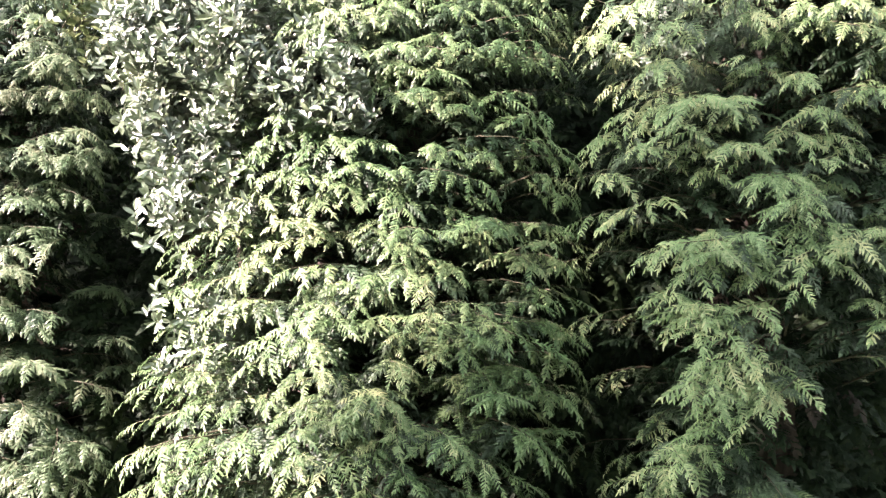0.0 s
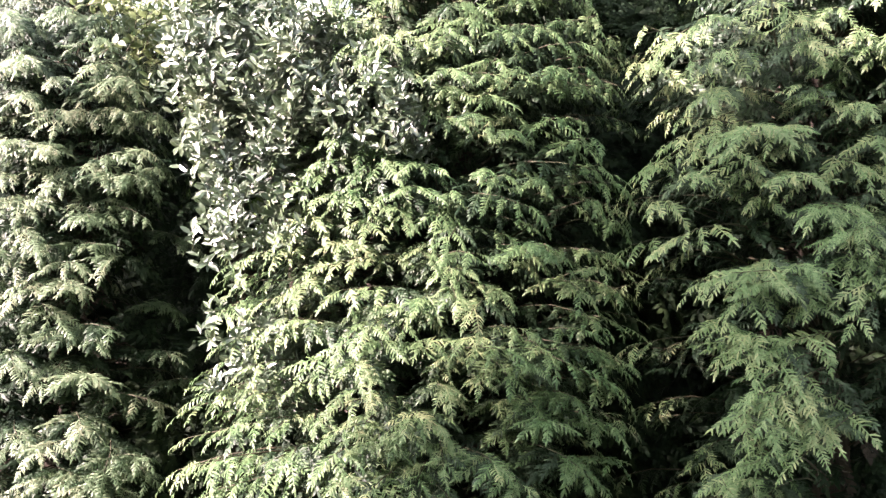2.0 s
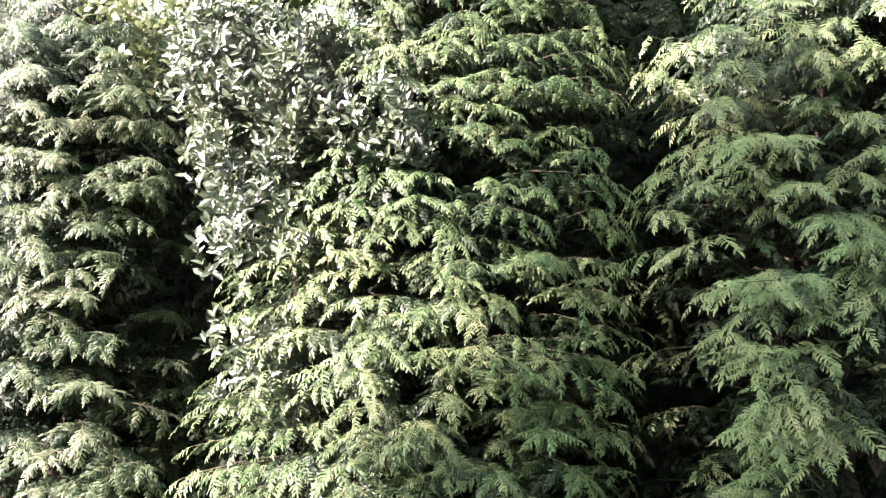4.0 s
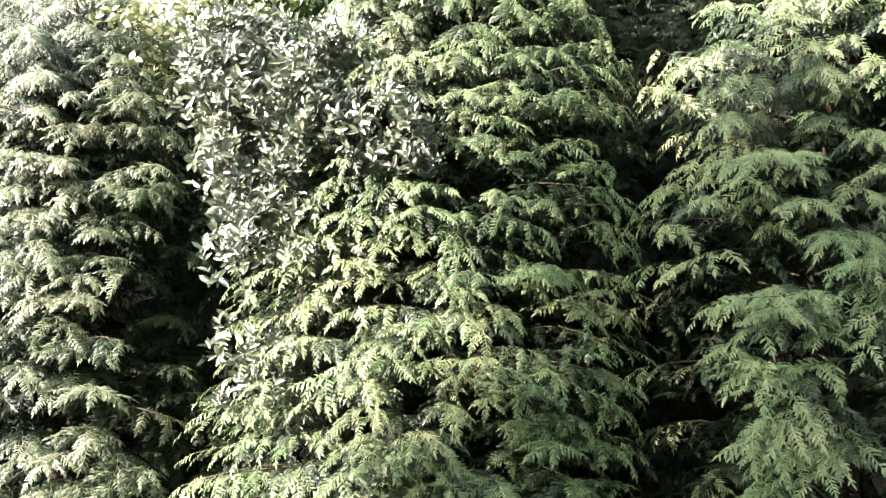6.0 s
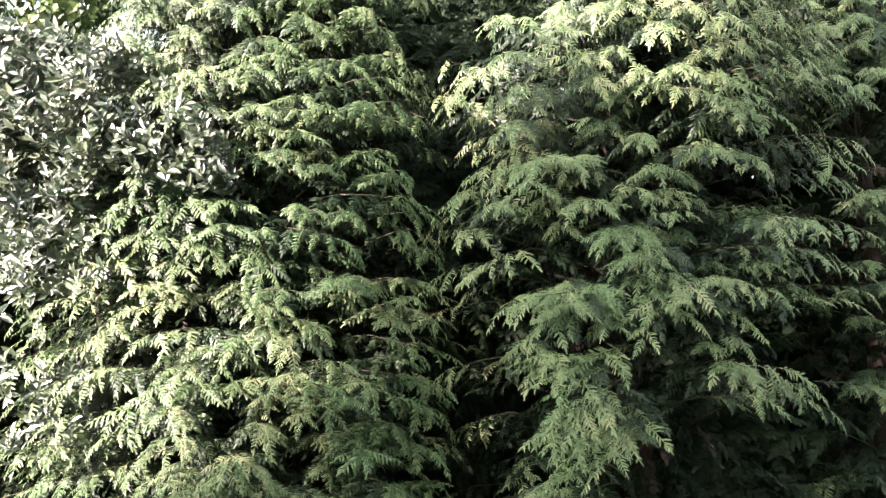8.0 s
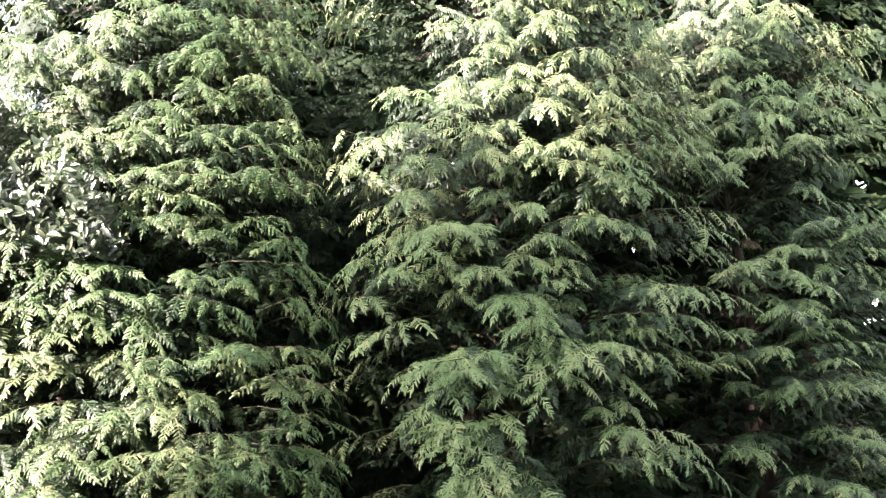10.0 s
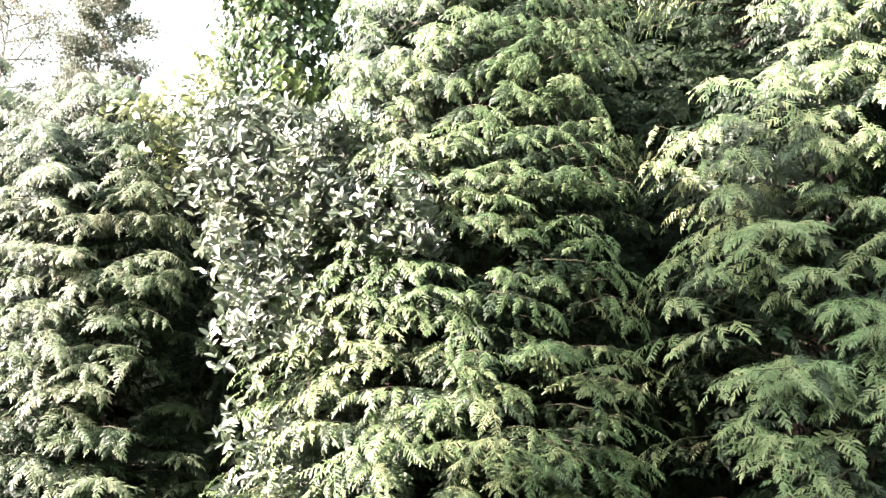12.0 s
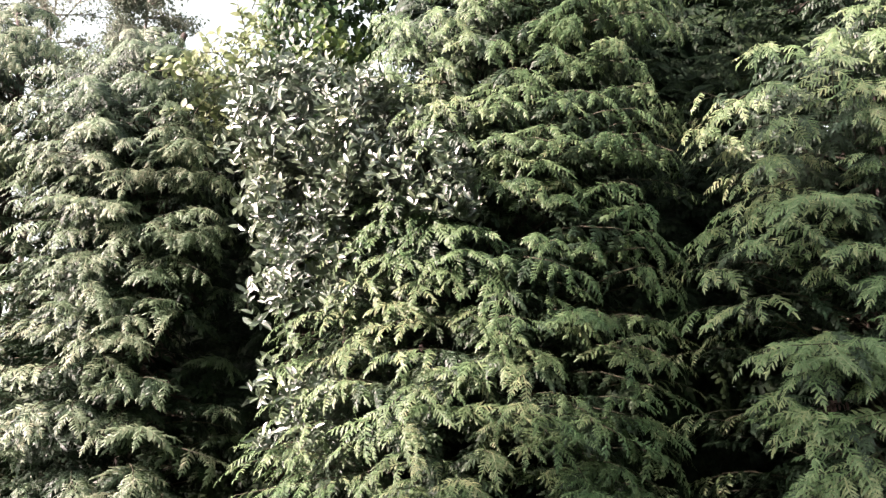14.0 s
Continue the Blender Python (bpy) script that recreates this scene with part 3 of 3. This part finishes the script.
ROUND_SHAPES = [blade(4, [0.03, 0.24, 0.30, 0.2, 0.0], f, a) for f, a in ((0.3, 0.15), (0.15, 0.3), (0.5, 0.0))]
LAUREL_MESH = [mesh_of("leaf", v, f, LAUREL, True) for v, f in LAUREL_SHAPES]
IVY_MESH = [mesh_of("leaf", v, f, IVY, True) for v, f in IVY_SHAPES]
HONEY_MESH = [mesh_of("leaf", v, f, HONEY, True) for v, f in ROUND_SHAPES]
LAUREL_ARR = [arrays(v, f) for v, f in LAUREL_SHAPES]
IVY_ARR = [arrays(v, f) for v, f in IVY_SHAPES]


def shoot(tree, here, p, way, meshes, rng, leaves, size, length):
    """A twig with its leaves, each leaf a mesh of its own."""
    way = Vector(way).normalized()
    q = p - way * length
    v, f = tube([q - here, (p + q) / 2 - here + Vector((0, 0, 0.01)), p - here], [0.004, 0.003, 0.0015], 4)
    twig = part("shoot", mesh_of("shoot", v, f, TWIG, True), tree)
    for k in range(leaves):
        s = 0.25 + 0.75 * k / max(1, leaves - 1)
        a = k * 2.4 + rng.uniform(-0.4, 0.4)
        side = way.orthogonal().normalized()
        around = side * math.cos(a) + way.cross(side) * math.sin(a)
        d = around * rng.uniform(0.7, 1.1) + way * rng.uniform(0.35, 0.9) + Vector((0, 0, rng.uniform(-0.15, 0.25)))
        ob = new("leaf", meshes[rng.randrange(len(meshes))])
        ob.parent = twig
        ob.matrix_local = Matrix.Translation(-here) @ laid(q + way * length * s, d, way * 0.6 + Vector((-0.3 + rng.uniform(-0.95, 0.95), -1.0, 0.3 + rng.uniform(-0.95, 0.95))), size * rng.uniform(0.75, 1.2))


def laurel():
    rng = random.Random(41)
    x, y = -1.2, 6.2
    here = Vector((x, y, 0))
    tree = thing("laurel_shrub", x, y, "dark green glossy laurel shrub glinting white in the sun", "shrub")
    for k in range(5):
        a = k * 1.3
        pts = [(0.08 * math.cos(a), 0.08 * math.sin(a), 0), (0.25 * math.cos(a), 0.15 * math.sin(a) - 0.1, 1.2),
               (0.35 * math.cos(a), 0.2 * math.sin(a) - 0.4, 2.4), (0.5 * math.cos(a), 0.2 * math.sin(a) - 0.75, 3.4)]
        v, f = tube(pts, [0.035, 0.028, 0.02, 0.008], 7)
        part("stem", mesh_of("stem", v, f, BARK, True), tree)
    made, loose, tries = 0, [], 0
    while made < 1250 and tries < 24000:
        tries += 1
        px, pz = rng.uniform(-2.15, -0.42), rng.uniform(1.1, 3.5)
        # the shrub is broad above, leans on the taller cypress and narrows to a strip below
        if pz > 2.55:
            left, right = (-2.0 if pz > 2.9 else -1.82), -0.42 - 1.0 * max(0, pz - 2.8)
        elif pz > 1.9:
            left, right = -1.76, -1.1
        else:
            left, right = (-1.70, -1.42) if pz > 1.6 else (-1.55, -1.15)
        if px < left or px > right or rng.random() < (0.0 if pz > 2.55 else 0.5 if pz > 2.05 else 0.85 if pz > 1.6 else 0.68):
            continue
        p = Vector((px, 4.47 + (0.3 if px < -1.3 else 0.05) * abs(px + 1.3) ** 2 + rng.uniform(0, 0.55) + (0.12 if pz > 3.3 else 0) + (0.10 if pz < 2.6 and px > -1.45 else 0), pz))
        if in_hollow(p):
            continue
        if noise.noise(p * 3.0) < -0.16:
            continue
        made += 1
        way = Vector((rng.uniform(-0.8, 0.5), rng.uniform(-1.0, -0.2), rng.uniform(-0.1, 0.9)))
        if p.y < 5.15 and made < 140:
            shoot(tree, here, p, way, LAUREL_MESH, rng, 9, 0.076, 0.15)
        else:
            side = way.normalized().orthogonal().normalized()
            for k in range(8):
                a = k * 2.4
                around = side * math.cos(a) + way.normalized().cross(side) * math.sin(a)
                d = around + way.normalized() * rng.uniform(0.3, 0.9)
                loose.append((*LAUREL_ARR[rng.randrange(4)], laid(p - here - way.normalized() * rng.uniform(0, 0.13), d, way * 0.5 + Vector((-0.3 + rng.uniform(-0.95, 0.95), -1.0, 0.3 + rng.uniform(-0.95, 0.95))),
                                                                 0.076 * rng.uniform(0.65, 1.2))))
    part("foliage", merged("foliage", loose, LAUREL), tree, "glossy dark leaves", "stuff")


def ivy():
    rng = random.Random(43)
    x, y = -1.92, 6.2
    here = Vector((x, y, 0))
    tree = thing("ivy_clad_trunk", x, y, "upright trunk thickly overgrown with bright green ivy", "ivy")
    v, f = tube([(0, 0, 0), (0.03, 0, 2), (-0.02, 0.02, 4), (0.02, 0, 5.6)], [0.12, 0.1, 0.08, 0.05], 10)
    part("trunk", mesh_of("trunk", v, f, BARK, True), tree, "ridged brown trunk")
    for k in range(6):
        a = k * 1.05
        pts = [(0.13 * math.cos(a + 0.5 * j), 0.13 * math.sin(a + 0.5 * j), 0.9 * j) for j in range(7)]
        v, f = tube(pts, [0.015 - 0.0018 * j for j in range(7)], 5)
        part("ivy_stem", mesh_of("ivy_stem", v, f, TWIG, True), tree)
    loose = []
    for k in range(1500):
        z = 2.4 + 3.1 * rng.random() ** 0.8
        a = radians(rng.gauss(-90, 70))
        r = (0.62 - 0.35 * rng.random() ** 2) * (0.88 + 0.3 * noise.noise((a * 1.3, z * 1.7, 3.1)))
        p = Vector((x + 0.1 + r * 0.95 * math.cos(a), y - 0.2 + r * math.sin(a), z))
        out = Vector((math.cos(a), math.sin(a), 0.2))
        if k < 75 and a < 0:
            shoot(tree, here, p, out + Vector((rng.uniform(-0.5, 0.5), 0, rng.uniform(-0.6, 0.4))), IVY_MESH, rng, 4, 0.07, 0.12)
        else:
            for _ in range(4):
                q = p + Vector((rng.uniform(-0.07, 0.07), rng.uniform(-0.07, 0.07), rng.uniform(-0.08, 0.08)))
                d = Vector((rng.uniform(-0.8, 0.8), rng.uniform(-0.5, 0.2), -0.8))
                loose.append((*IVY_ARR[rng.randrange(3)], laid(q - here, d, out + Vector((0, 0, 0.5)), rng.uniform(0.05, 0.085))))
    part("foliage", merged("foliage", loose, IVY), tree, "bright green lobed leaves", "stuff")


def yellow_shrub():
    rng = random.Random(47)
    x, y = -2.0, 6.5
    here = Vector((x, y, 0))
    tree = thing("yellow_leaved_shrub", x, y, "sparse shrub with yellow-green leaves against the sky", "shrub")
    for k in range(3):
        v, f = tube([(0.03 * k, 0, 0), (0.05 * k, 0, 1.8), (0.1 * k - 0.25, -1.15, 3.35)], [0.02, 0.014, 0.005], 6)
        part("stem", mesh_of("stem", v, f, BARK, True), tree)
    for k in range(105):
        p = Vector((rng.gauss(-2.2, 0.23), rng.uniform(4.95, 5.4), rng.gauss(3.62, 0.2)))
        shoot(tree, here, p, (rng.uniform(-0.7, 0.7), rng.uniform(-0.8, 0), rng.uniform(-0.1, 0.9)), HONEY_MESH, rng, 6, 0.07, 0.15)


def unseen_shade_tree():
    """Unseen tree added behind the camera to dapple part of the row with shade."""
    rng = random.Random(71)
    x, y = -3.9, -1.3
    tree = thing("unseen_shade_tree", x, y, "unseen broad leafy tree added to cast dappled shade on the row", "tree")
    v, f = tube([(0, 0, -0.05), (0.05, 0.02, 1.8), (-0.05, 0.1, 3.6), (0.05, 0.3, 5.6), (0.4, 0.4, 9.0)], [0.2, 0.15, 0.12, 0.08, 0.03], 10)
    part("trunk", mesh_of("trunk", v, f, BARK, True), tree)
    for k in range(16):
        a, z = k * 2.4, 3.0 + 3.8 * k / 16
        d = Vector((math.cos(a), 0.6 * math.sin(a), 0.45))
        long = 1.9 - 0.06 * k
        v, f = tube([(0, 0.2, z), Vector((0, 0.2, z)) + d * long * 0.5, Vector((0, 0.2, z + 0.1)) + d * long], [0.05, 0.03, 0.008], 6)
        part("limb", mesh_of("limb", v, f, BARK, True), tree)
    leaf, leaves = arrays(*small_leaf(0.29, 0.08)), []
    # foliage clumps set where shade should fall on the row: middle and half-widths
    clumps = [(-1.5, 6.4, 1.1, 1.45), (-1.3, 4.8, 1.7, 1.1), (-0.55, 5.8, 1.4, 1.45), (0.85, 6.4, 1.4, 1.6), (2.0, 6.3, 1.3, 1.7), (-2.15, 5.15, 0.9, 0.9), (0.75, 8.3, 0.8, 1.15)]
    for cx, cz, wide, tall in clumps:
        made = 0
        while made < 3200 * wide * tall:
            u = Vector((rng.uniform(-1, 1), rng.uniform(-1, 1), rng.uniform(-1, 1)))
            p = Vector((cx + wide * u.x, 0.4 + 0.5 * u.y, cz + tall * u.z))
            if u.length > 0.95 + 0.3 * noise.noise(p * 1.6):
                continue
            made += 1
            if noise.noise(p * 1.6 + Vector((5, 0, 0))) < -0.4:
                continue
            leaves.append((*leaf, laid(p, (rng.uniform(-1, 1), rng.uniform(-1, 1), rng.uniform(-1, 0.2)), (rng.uniform(-0.7, 0.7), rng.uniform(-0.7, 0.7), 1), rng.uniform(0.12, 0.19))))
    part("crown", merged("crown", leaves, IVY), tree, "loose crown of green leaves", "stuff")


unseen_shade_tree()
laurel()
ivy()
yellow_shrub()


# ---------------------------------------------------------------- thin trees against the sky
def thin_tree(x, y, height, spread, seed, leafiness, limbs, label):
    """A slender tree: trunk, limbs forking into fine twigs, and a loose crown of small leaves."""
    rng = random.Random(seed)
    tree = thing("slender_tree", x, y, label, "tree")
    v, f = tube([(0, 0, 0), (0.05, 0, height * 0.4), (-0.03, 0.02, height * 0.75), (0, 0, height)], [0.05, 0.035, 0.02, 0.005], 8)
    part("trunk", mesh_of("trunk", v, f, THIN_TWIG, True), tree)
    leaf = arrays(*small_leaf(0.3, 0.1))
    leaves, twigs = [], []
    for k in range(limbs):
        u = k / limbs
        z = height * (0.3 + 0.68 * u)
        a = k * 2.4 + rng.uniform(-0.4, 0.4)
        long = spread * (1.1 - 0.75 * u) * rng.uniform(0.65, 1.15)
        way = Vector((math.cos(a), math.sin(a), rng.uniform(0.2, 0.9)))
        p0 = Vector((0, 0, z))
        p1 = p0 + way * long * 0.5
        p2 = p1 + (way + Vector((rng.uniform(-0.3, 0.3), rng.uniform(-0.3, 0.3), -0.3))) * long * 0.5
        v, f = tube([p0, p1, p2], [0.012, 0.008, 0.003], 5)
        part("limb", mesh_of("limb", v, f, THIN_TWIG, True), tree)
        for j in range(22):
            s = rng.uniform(0.2, 1)
            b = p0.lerp(p1, s * 2) if s < 0.5 else p1.lerp(p2, s * 2 - 1)
            d = (way + Vector((rng.uniform(-1, 1), rng.uniform(-1, 1), rng.uniform(-0.7, 0.8)))).normalized()
            l = rng.uniform(0.15, 0.4) * long
            tv, tf = tube([b, b + d * l], [0.004, 0.0015], 3)
            tri = []
            for face in tf:
                tri += [(face[0], face[i], face[i + 1]) for i in range(1, len(face) - 1)]
            twigs.append((*arrays(tv, tri), Matrix.Identity(4)))
            for _ in range(leafiness):
                q = b + d * l * rng.uniform(0.1, 1.1) + Vector((rng.uniform(-0.09, 0.09), rng.uniform(-0.09, 0.09), rng.uniform(-0.09, 0.09)))
                leaves.append((*leaf, laid(q, (rng.uniform(-1, 1), rng.uniform(-1, 1), rng.uniform(-1, 0.3)), (rng.uniform(-1, 1), -0.5, 1), rng.uniform(0.035, 0.065))))
    part("twig_mass", merged("twig_mass", twigs, THIN_TWIG), tree, "fine brown twigs", "stuff")
    part("crown", merged("crown", leaves, THIN_LEAF), tree, "loose crown of small pale leaves", "stuff")


thin_tree(-4.75, 8.3, 6.9, 0.95, 61, 21, 60, "slender small-leaved tree showing dark against the white sky")
thin_tree(-6.6, 9.2, 7.2, 1.7, 62, 9, 62, "sparse tree of thin twigs and few pale leaves")
thin_tree(-7.7, 9.0, 7.0, 1.7, 63, 9, 60, "sparse pale tree with thin crossing twigs")
thin_tree(-5.9, 9.8, 5.9, 1.3, 64, 10, 48, "low sparse pale-leaved tree behind the hedge")
